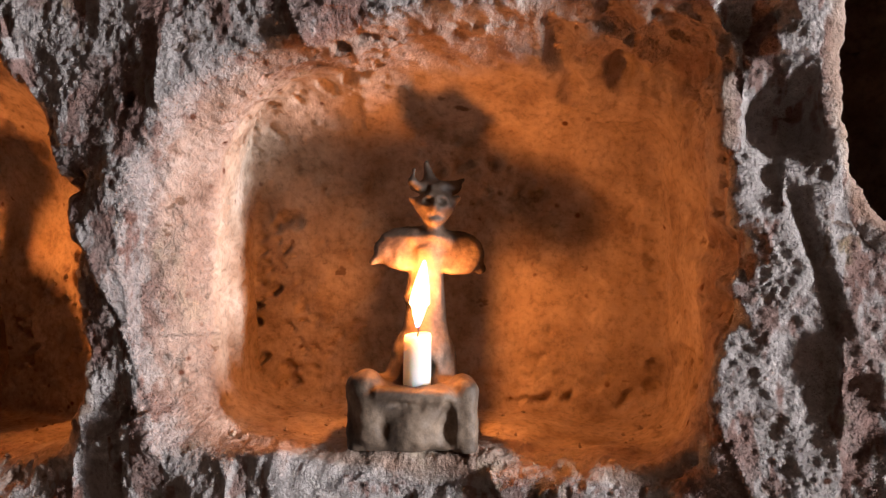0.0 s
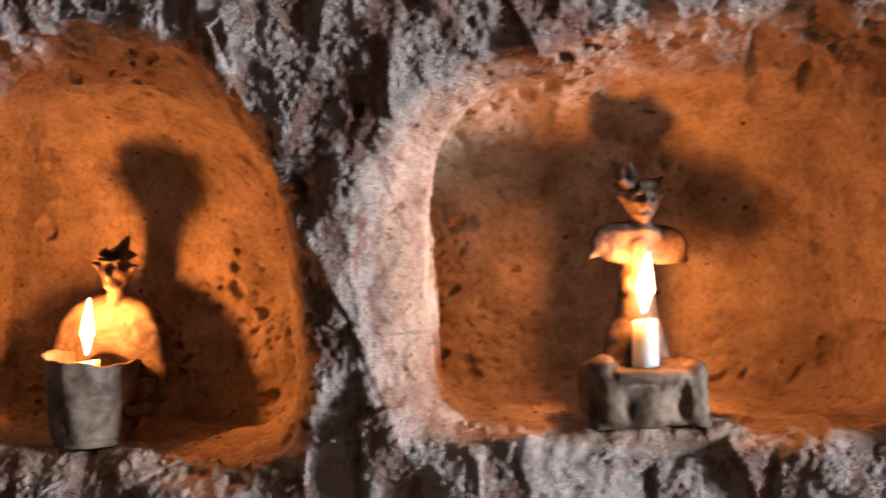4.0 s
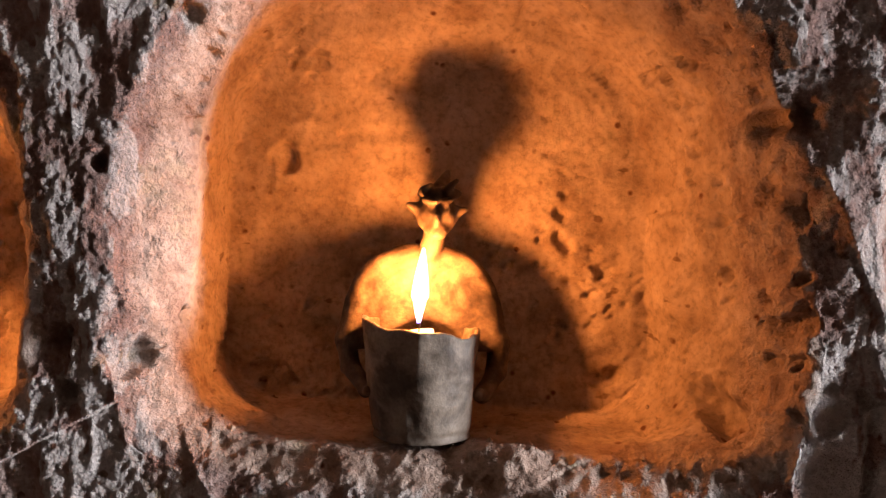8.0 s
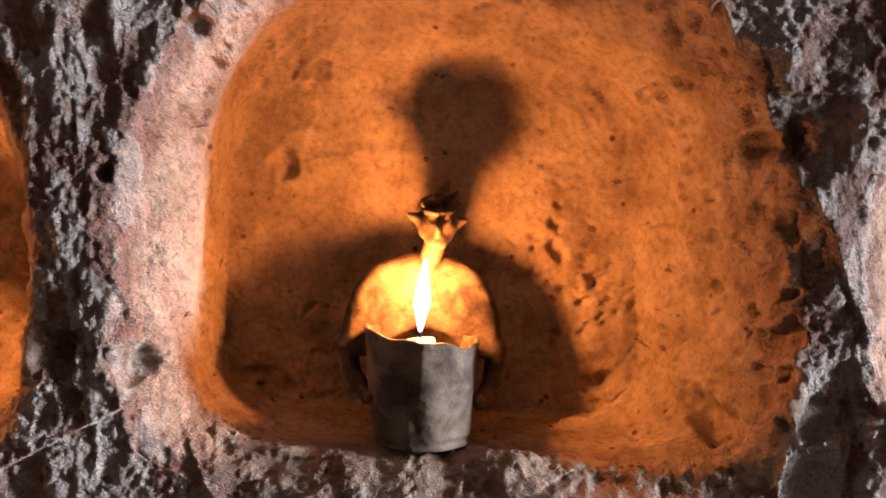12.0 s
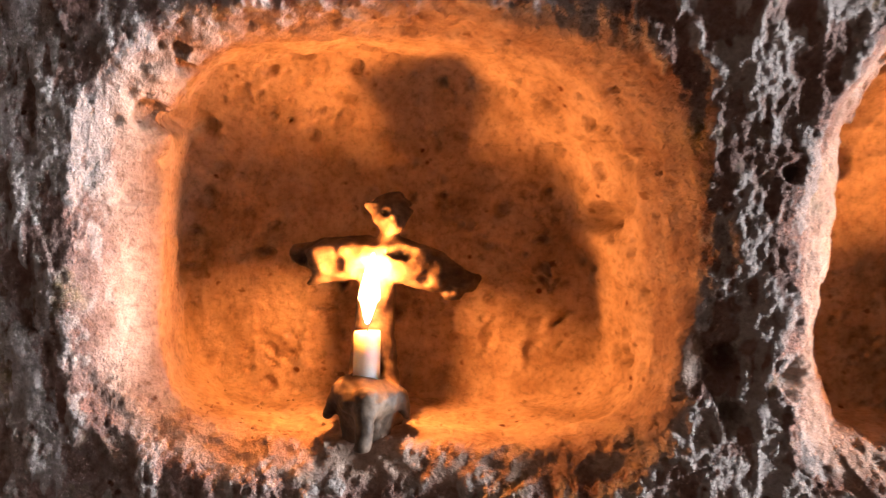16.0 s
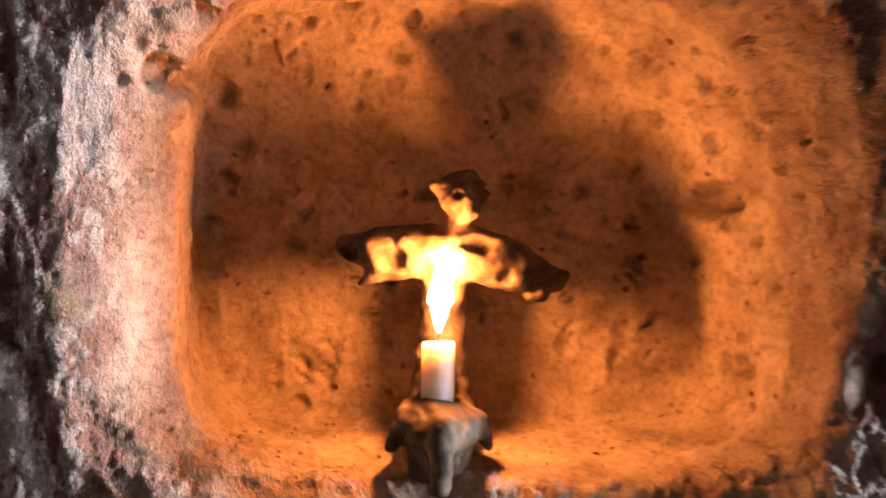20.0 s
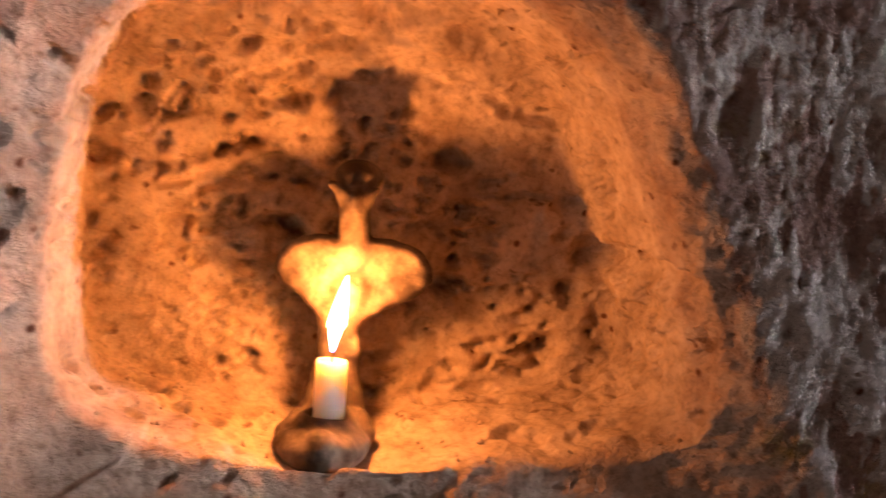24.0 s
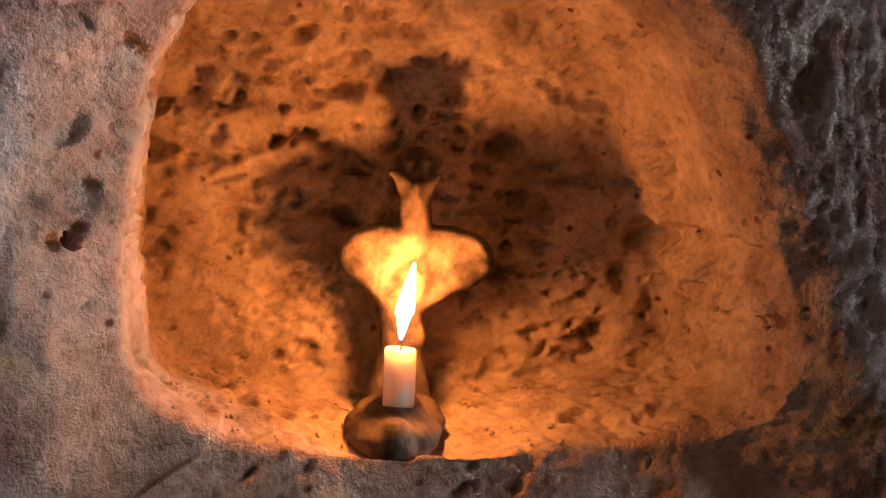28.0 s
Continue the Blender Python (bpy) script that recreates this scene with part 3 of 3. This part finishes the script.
# ---- figures of clay, built from soft unions of blobs ----
def grid_surface(field, lo, hi, h):
    """The zero surface of field(points), as vertices and quads."""
    ax = [np.arange(lo[i], hi[i] + h, h) for i in range(3)]
    g = np.stack(np.meshgrid(*ax, indexing="ij"), -1)
    f = field(g.reshape(-1, 3)).reshape(g.shape[:3])
    s = f < 0
    shape = tuple(n - 1 for n in f.shape)
    total, count = np.zeros(shape + (3,)), np.zeros(shape)
    corner = [(a, b, c) for a in (0, 1) for b in (0, 1) for c in (0, 1)]

    def cut(a, c):
        return a[c[0]:c[0] + shape[0], c[1]:c[1] + shape[1], c[2]:c[2] + shape[2]]

    for c in corner:
        for axis in range(3):
            if c[axis]:
                continue
            d = tuple(c[i] + (i == axis) for i in range(3))
            f0, f1 = cut(f, c), cut(f, d)
            hit = (f0 < 0) != (f1 < 0)
            w = np.where(hit, f0 / np.where(hit, f0 - f1, 1), 0)[..., None]
            total += np.where(hit[..., None], cut(g, c) * (1 - w) + cut(g, d) * w, 0)
            count += hit
    live = count > 0
    number = np.full(shape, -1)
    number[live] = np.arange(live.sum())
    verts = total[live] / count[live][:, None]
    quads = []
    for axis in range(3):
        j, k = (axis + 1) % 3, (axis + 2) % 3
        a = np.take(s, range(f.shape[axis] - 1), axis)
        b = np.take(s, range(1, f.shape[axis]), axis)
        for turn, hit in ((False, a & ~b), (True, ~a & b)):
            at = np.argwhere(hit)
            at = at[(at[:, j] > 0) & (at[:, k] > 0) & (at[:, j] < shape[j]) & (at[:, k] < shape[k])]
            ring = []
            for dj, dk in ((1, 1), (0, 1), (0, 0), (1, 0)):
                c = at.copy()
                c[:, j] -= dj
                c[:, k] -= dk
                ring.append(number[tuple(c.T)])
            q = np.stack(ring, -1)
            quads.append(q[:, ::-1] if turn else q)
    return verts, np.concatenate(quads)


def blob(c, r):
    c, r = np.array(c, float), np.array(r, float)

    def d(p):
        q = (p - c) / r
        k = np.linalg.norm(q, axis=-1)
        return (k - 1) * r.min() * (0.6 + 0.4 * np.minimum(k, 1))
    return d


def limb(a, b, ra, rb):
    a, b = np.array(a, float), np.array(b, float)

    def d(p):
        f = np.clip((p - a) @ (b - a) / ((b - a) @ (b - a)), 0, 1)
        return np.linalg.norm(p - a - f[:, None] * (b - a), axis=-1) - (ra + (rb - ra) * f)
    return d


def block(c, half, r):
    c, half = np.array(c, float), np.array(half, float)

    def d(p):
        q = np.abs(p - c) - half + r
        return np.linalg.norm(np.maximum(q, 0), axis=-1) + np.minimum(q.max(-1), 0) - r
    return d


def disc(c, rx, rz, half, r, lean=0.0, power=2.0):
    """An upright round slab with rounded edges; lean: how far it tips to the rock upwards."""
    c = np.array(c, float)

    def d(p):
        q = p - c
        a = ((np.abs(q[:, 0] / rx) ** power + np.abs(q[:, 2] / rz) ** power) ** (1 / power) - 1) * min(rx, rz) + r
        b = np.abs(q[:, 1] - lean * q[:, 2]) - half + r
        return np.hypot(np.maximum(a, 0), np.maximum(b, 0)) + np.minimum(np.maximum(a, b), 0) - r
    return d


def soft_union(parts, k):
    def d(p):
        out = parts[0](p)
        for f in parts[1:]:
            o = f(p)
            h = np.clip(0.5 + 0.5 * (o - out) / k, 0, 1)
            out = o + (out - o) * h - k * h * (1 - h)
        return out
    return d


def carved(f, holes, k=2.0):
    def d(p):
        out = f(p)
        for g in holes:
            o = -g(p)
            h = np.clip(0.5 + 0.5 * (out - o) / k, 0, 1)
            out = o + (out - o) * h + k * h * (1 - h)
        return out
    return d


def clay_figure(name, field, lo, hi, mat, at, turn, label, category, scale=1.0, seed=1, rough=1.1, h=1.6):
    """field in millimetres, x to the right, y to the rock, z up from its foot."""
    def worked(p):
        return np.maximum(field(p) + rough * (fbm(p, 16.0, 3, seed) + 0.45 * fbm(p, 6.5, 2, seed + 50)), -p[:, 2])
    v, q = grid_surface(worked, lo, hi, h)
    ob = new(name, mesh_of(name, v * 0.001, q, mat))
    ob.matrix_world = pose(*at, 0, 0, turn) @ Matrix.Scale(scale, 4)
    return tagged(ob, label, category)


def candle(at, radius, height, flame, lean, label, seed, power=1.0):
    """A lit household candle: wax stick with a melted cup, wick and flame. at: middle of its foot."""
    rnd = random.Random(seed)
    root = new("candle")
    root.matrix_world = pose(*at)
    tagged(root, label, "candle", "lit candles")
    bm = bmesh.new()
    rings, n = [], 40
    for r, z in ((0.90, 0), (1.0, 0.0015), (1.0, height * 0.35), (0.985, height * 0.7), (0.99, height - 0.002), (0.93, height), (0.80, height - 0.0006),
                 (0.5, height - 0.0028), (0.12, height - 0.0034)):
        ring = []
        for i in range(n):
            a = 2 * math.pi * i / n
            wob = 1 + 0.012 * math.sin(3 * a + seed) + 0.008 * math.sin(7 * a + 2 * seed)
            dz = 0.0012 * math.sin(a + seed) if z > height * 0.9 else 0
            ring.append(bm.verts.new((radius * r * wob * math.cos(a), radius * r * wob * math.sin(a), z + dz)))
        rings.append(ring)
    for a, b in zip(rings, rings[1:]):
        for i in range(n):
            bm.faces.new((a[i], a[(i + 1) % n], b[(i + 1) % n], b[i]))
    bm.faces.new(rings[0][::-1])
    bm.faces.new(rings[-1])
    part("wax", bm_mesh("wax", bm, WAX), root, "off-white wax stick with a melted top")
    bm = bmesh.new()
    rings = []
    for i in range(7):
        f = i / 6
        c = Vector((0.0022 * f * f, 0, height - 0.005 + 0.013 * f))
        rings.append([bm.verts.new(c + Vector((0.0007 * (1 - 0.3 * f) * math.cos(a), 0.0007 * (1 - 0.3 * f) * math.sin(a), 0))) for a in [k * math.pi / 3 for k in range(6)]])
    for a, b in zip(rings, rings[1:]):
        for i in range(6):
            bm.faces.new((a[i], a[(i + 1) % 6], b[(i + 1) % 6], b[i]))
    bm.faces.new(rings[-1])
    part("wick", bm_mesh("wick", bm, WICK), root, "charred black wick")
    bm = bmesh.new()
    fw, fh = flame
    rings, m = [], 22
    for i in range(1, m):
        f = i / m
        r = fw / 2 * min(1.0, math.sin(math.pi * min(1, f * 1.45 + 0.03) * 0.5) if f < 0.33 else 1.0) * (1 - max(0, (f - 0.22) / 0.78) ** 1.7) + 0.0002
        c = Vector((lean * f ** 1.4, 0, height + 0.003 + fh * f))
        rings.append([bm.verts.new(c + Vector((r * math.cos(a), r * 0.85 * math.sin(a), 0))) for a in [k * math.pi / 8 for k in range(16)]])
    for a, b in zip(rings, rings[1:]):
        for i in range(16):
            bm.faces.new((a[i], a[(i + 1) % 16], b[(i + 1) % 16], b[i]))
    bm.faces.new(rings[0][::-1])
    bm.faces.new(rings[-1])
    part("flame", bm_mesh("flame", bm, FLAME), root, "bright white-yellow flame")
    # the flame shines over its whole height
    for f, share in ((0.52, 0.3), (0.66, 0.4), (0.80, 0.3)):
        lamp = bpy.data.lights.new("flame_light", "POINT")
        lamp.energy, lamp.color, lamp.shadow_soft_size = FLAME_WATTS * power * share, FLAME_COLOUR, 0.005
        glow = new("flame_light", lamp)
        glow.matrix_world = pose(*at) @ pose(lean * f ** 1.4, 0, height + 0.003 + fh * f)
    return root


def local(at, turn, scale, x, y, z):
    return (pose(*at, 0, 0, turn) @ Vector((x * 0.001 * scale, y * 0.001 * scale, z * 0.001 * scale)))[:]


# niche with the horned, caped seated figure
AT1, TURN1 = (-0.0206, 0.6235, 1.154), 4.4
seated = carved(soft_union([
    block((-1, -12, 24), (43, 36, 25), 13), blob((-35, -30, 46), (12, 15, 12)), blob((36, -28, 44), (11, 15, 12)), limb((40, -40, 3), (40, -38, 44), 9, 9),
    limb((-41, -34, 3), (-41, -31, 46), 9, 9), blob((0, -40, 19), (22, 13, 20)), limb((-26, -44, 43), (24, -46, 41), 5, 5), limb((7, 8, 36), (8, 9, 62), 34, 26),
    limb((8, 9, 60), (9, 8, 102), 25, 14.5), limb((9, 8, 98), (9, 7, 146), 15, 14), blob((-3, 2, 112), (6, 8, 8)),
    disc((-5, 5, 150), 27, 18, 6, 5, 0.25), disc((32, 6, 147), 23, 18, 6, 5, 0.25), limb((-24, 4, 145), (-34, 1, 139), 5, 2), limb((46, 9, 141), (53, 9, 134), 7, 4), limb((0, 6, 158), (23, 7, 157), 9, 9),
    limb((14, 5, 164), (15, 0, 176), 9, 8), blob((15, -4, 185), (15, 13, 13)), blob((15, -7, 176), (9, 9, 7)), limb((3, -2, 187), (-4, -4, 190), 4.5, 2.4),
    limb((28, -2, 188), (34, -4, 191), 4, 2.2), blob((15, -17, 183), (3, 4, 5)), blob((16, 5, 200), (20, 14, 6)), limb((5, -4, 198), (-3, -7, 204), 4, 3.2),
    limb((-3, -7, 204), (-2, -5, 213), 3.2, 2.2), limb((12, 5, 202), (8, 5, 219), 7, 2), limb((28, 5, 200), (39, 5, 207), 5, 2)], 3.6),
    [blob((3, -25, 56), (19, 15, 15)), blob((25, -54, 18), (9, 13, 24)), blob((-22, -56, 16), (7, 10, 20)), blob((-6, -53, 35), (24, 7, 4)),
     blob((9, -16, 188), (4, 4, 3)), blob((21, -16, 188), (4, 4, 3)), blob((15, -18, 176), (5, 3, 1.6))], 1.6)
clay_figure("clay_figurine", lambda p: seated(p - np.array((0, 11, 0)) * np.clip((p[:, 2:] - 160) / 15, 0, 1)), (-70, -66, -4), (80, 50, 232), CLAY_BUFF, AT1, TURN1,
            "seated clay figurine with a cape, candle set in its lap", "figurine", seed=5, rough=1.5)
candle(local(AT1, TURN1, 1, 2.5, -25, 41), 0.0106, 0.044, (0.0165, 0.056), 0.005, "short white candle burning in a clay lap", 1, 0.48)

# niche with the figure that hugs a pot
AT2, TURN2 = (-0.5312, 0.7692, 1.116), -9.9
shell = carved(soft_union([disc((-2, 34, 78), 66, 70, 10, 8, 0.10, 2.3), blob((-2, 46, 40), (28, 24, 50))], 5),
               [limb((-2, 0, -60), (-2, 0, 46), 47, 47), block((-66, 30, 22), (36, 70, 40), 8), block((62, 30, 20), (36, 70, 40), 8)], 3)
hugging = soft_union([
    shell, limb((-55, 36, 98), (-65, 35, 70), 11, 9), limb((-65, 35, 70), (-61, 28, 48), 9, 8), limb((-61, 28, 48), (-46, 2, 34), 8, 6), limb((-46, 2, 34), (-44, -10, 36), 5.5, 4),
    limb((51, 36, 96), (61, 34, 66), 11, 9.5), limb((61, 34, 66), (59, 28, 44), 9.5, 8.5), limb((59, 28, 44), (45, 2, 30), 8.5, 6.5), limb((45, 2, 30), (42, -10, 33), 5.5, 4),
    limb((4, 34, 142), (8, 24, 160), 10, 9), blob((9, 20, 172), (17, 15, 17)), blob((9, 12, 160), (9, 8, 8)), blob((9, 5, 170), (3.2, 5, 6)),
    limb((-5, 20, 176), (-14, 18, 180), 6, 2.4), limb((24, 20, 174), (32, 18, 176), 6, 2.4), limb((-1, 8, 184), (7, 6, 182), 3, 2.4), limb((12, 6, 182), (20, 8, 184), 3, 2.4),
    blob((2, 6.5, 177), (2.4, 2.4, 2.2)), blob((17, 6.5, 177), (2.4, 2.4, 2.2)),
    blob((11, 24, 189), (17, 14, 6)), limb((-2, 14, 191), (4, 10, 195), 4, 2.5), limb((12, 26, 191), (18, 30, 207), 9, 2.5), limb((17, 14, 192), (25, 12, 199), 4, 2)], 2.6)
hugging = carved(hugging, [blob((2, 3.5, 177), (5.5, 4, 4)), blob((17, 3.5, 177), (5.5, 4, 4)), blob((9, 1, 161), (6, 4, 1.5))], 1.0)


def hugging_field(p):
    """Thin arcs are scratched into the back of the cloak."""
    ring = np.hypot(p[:, 0] - 10, p[:, 2] - 66)
    lines = sum(np.exp(-((ring - r) / 0.9) ** 2) for r in (49, 60, 68, 75))
    p = p - np.array((0, 8, 0)) * np.clip((p[:, 2:] - 138) / 20, 0, 1)
    return hugging(p) + 0.9 * lines * (p[:, 2] > 92) * (p[:, 2] < 146) * (p[:, 0] < 4)


clay_figure("clay_figurine", hugging_field, (-85, -45, -4), (85, 80, 222), CLAY_BUFF, AT2, TURN2,
            "round clay figurine with long arms, hugging a grey pot", "figurine", seed=9, rough=0.9, h=1.45)


def pot_field(p):
    around = np.arctan2(p[:, 1], p[:, 0] + 2)
    tilt = p[:, 2] + 0.12 * p[:, 0]
    r = np.hypot(p[:, 0] + 2, p[:, 1]) + 1.5 * np.sin(3 * around + p[:, 2] / 40) + 0.9 * np.sin(7 * around + 1 + p[:, 2] / 25)
    # flattened where it was pressed
    r = np.maximum(r, 1.045 * (-0.42 * p[:, 0] - 0.90 * p[:, 1]))
    r = np.maximum(r, 1.035 * (0.62 * p[:, 0] - 0.78 * p[:, 1]))
    outer = r - (37.5 + 9.5 * np.clip(p[:, 2] / 92, 0, 1) - 2.0 * np.exp(-((p[:, 2] - 5) / 3.0) ** 2))
    rim = 85.5 + 1.3 * np.sin(4 * around + 1) + 0.9 * np.sin(9 * around)
    inner = r - (32 + 11 * np.clip(p[:, 2] / 92, 0, 1))
    solid = np.maximum(outer, tilt - rim)
    return np.maximum(solid, -np.maximum(inner, 8 - p[:, 2]))


clay_figure("clay_pot", pot_field, (-60, -60, -4), (60, 60, 106), CLAY_GREY, AT2, TURN2,
            "dark grey hand-made clay pot with an uneven rim", "pot", seed=13, rough=1.0)
candle(local(AT2, TURN2, 1, -5, -5, 7), 0.0122, 0.075, (0.0145, 0.064), 0.004, "white candle burning down inside a clay pot", 2, 0.80)

# niche with the figure that spreads its arms
AT3, TURN3 = (-1.0383, 0.943, 1.109), -14.5
spread = carved(soft_union([
    limb((-8, 20, 14), (-7, 24, 66), 27, 18), limb((-7, 24, 56), (-6, 26, 118), 17, 15.5), blob((-4, 26, 138), (25, 11, 18)),
    limb((-14, 27, 143), (-44, 35, 140), 17, 18), limb((-44, 35, 138), (-72, 44, 143), 17, 9), limb((-52, 32, 126), (-62, 33, 119), 8, 3),
    limb((8, 26, 142), (42, 31, 131), 18, 18), limb((42, 31, 131), (70, 35, 121), 15, 8), limb((68, 34, 124), (79, 36, 126), 6, 3), blob((56, 30, 113), (9, 8, 6)),
    blob((-30, 21, 150), (10, 7, 6)), blob((30, 20, 146), (9, 7, 8)), blob((-56, 28, 146), (7, 8, 5)), blob((60, 26, 130), (6, 7, 6)),
    limb((2, 23, 154), (5, 18, 168), 9, 8), blob((5, 15, 177), (14, 13, 13)), blob((9, 9, 169), (7, 7, 6)), limb((-6, 16, 182), (-14, 15, 186), 4.5, 2.4), limb((17, 16, 178), (22, 15, 181), 3.5, 2),
    blob((7, 3, 176), (3, 4, 5)), blob((8, 21, 187), (16, 13, 6.5)), limb((-4, 20, 188), (12, 20, 194), 5, 4),
    blob((-10, -6, 34), (28, 30, 17)), limb((-10, -4, 4), (-10, -6, 30), 20, 24), limb((-11, -38, 3), (-10, -33, 40), 7, 7), limb((-32, -10, 36), (-42, -12, 20), 7, 3.5), limb((14, -8, 36), (22, -10, 20), 7, 3.5)], 4.2),
    [blob((-44, 16, 136), (12, 7, 9)), blob((-70, 32, 140), (7, 8, 6)), blob((34, 12, 124), (7, 7, 8)), blob((56, 18, 118), (6, 7, 7)), blob((16, 12, 148), (12, 5, 7)),
     blob((1, 2, 180), (3.5, 3, 2.4)), blob((13, 2, 180), (3.5, 3, 2.4)), blob((-10, 0, 52), (15, 15, 8)), blob((-26, -34, 14), (8, 12, 14)), blob((6, -34, 14), (8, 12, 14))], 1.8)
clay_figure("clay_figurine", lambda p: spread(p - np.array((0, 9, 0)) * np.clip((p[:, 2:] - 152) / 14, 0, 1)), (-98, -55, -4), (98, 68, 206), CLAY_BUFF, AT3, TURN3,
            "slim clay figurine with arms spread wide, candle before it", "figurine", seed=17, rough=2.1)
candle(local(AT3, TURN3, 1, -11, -3, 44), 0.0108, 0.042, (0.0185, 0.062), 0.004, "short white candle burning before a clay figurine", 3, 0.86)

# niche with the broad-shouldered figure
AT4, TURN4, SIZE4 = (-1.599, 1.263, 1.141), -35.5, 1.0
broad = carved(soft_union([
    limb((-7, 0, 14), (-7, -4, 17), 24, 22), limb((-8, -34, 4), (-7, -32, 20), 9, 11), blob((-8, -10, 15), (31, 34, 15)), limb((-26, 8, 22), (-34, -2, 18), 8, 6), limb((12, 8, 24), (20, -2, 20), 8, 5),
    limb((-7, 24, 18), (-6, 30, 62), 24, 14), limb((-6, 30, 58), (-6, 32, 88), 14.5, 14.5), blob((5, 26, 66), (6, 8, 10)),
    limb((-6, 32, 84), (0, 35, 106), 14, 12), disc((-22, 34, 122), 29, 21, 7, 6), disc((27, 34, 121), 28, 21, 7, 6), block((2, 34, 128), (30, 7, 15), 6),
    limb((-34, 34, 112), (-13, 32, 92), 7, 9), limb((38, 34, 110), (6, 32, 93), 7, 9), limb((2, 34, 106), (-3, 33, 90), 15, 12), limb((46, 35, 124), (53, 37, 116), 6, 3),
    limb((1, 34, 138), (0, 37, 166), 11, 10.5), blob((0, 40, 172), (14, 12, 12)), limb((-8, 33, 173), (-16, 32, 178), 4, 2), limb((9, 33, 172), (15, 33, 176), 4, 2),
    blob((1, 46, 184), (17, 15, 11)), blob((1, 27, 168), (3, 4, 7))], 3.6),
    [blob((-7, -5, 42), (17, 14, 16)), limb((3, 22, 142), (6, 22, 112), 2.2, 1.2), blob((8, -44, 18), (6, 9, 16)), blob((-4, 28, 176), (3, 3, 2)), blob((7, 28, 176), (3, 3, 2))], 1.6)
clay_figure("clay_figurine", broad, (-62, -56, -4), (72, 70, 204), CLAY_BUFF, AT4, TURN4,
            "clay figurine with broad heart-shaped shoulders, candle before it", "figurine", SIZE4, seed=23, rough=0.9)
candle(local(AT4, TURN4, SIZE4, -6, -4, 26), 0.0103, 0.042, (0.0135, 0.054), 0.009, "white candle burning on the foot of a clay figurine", 4, 0.44)
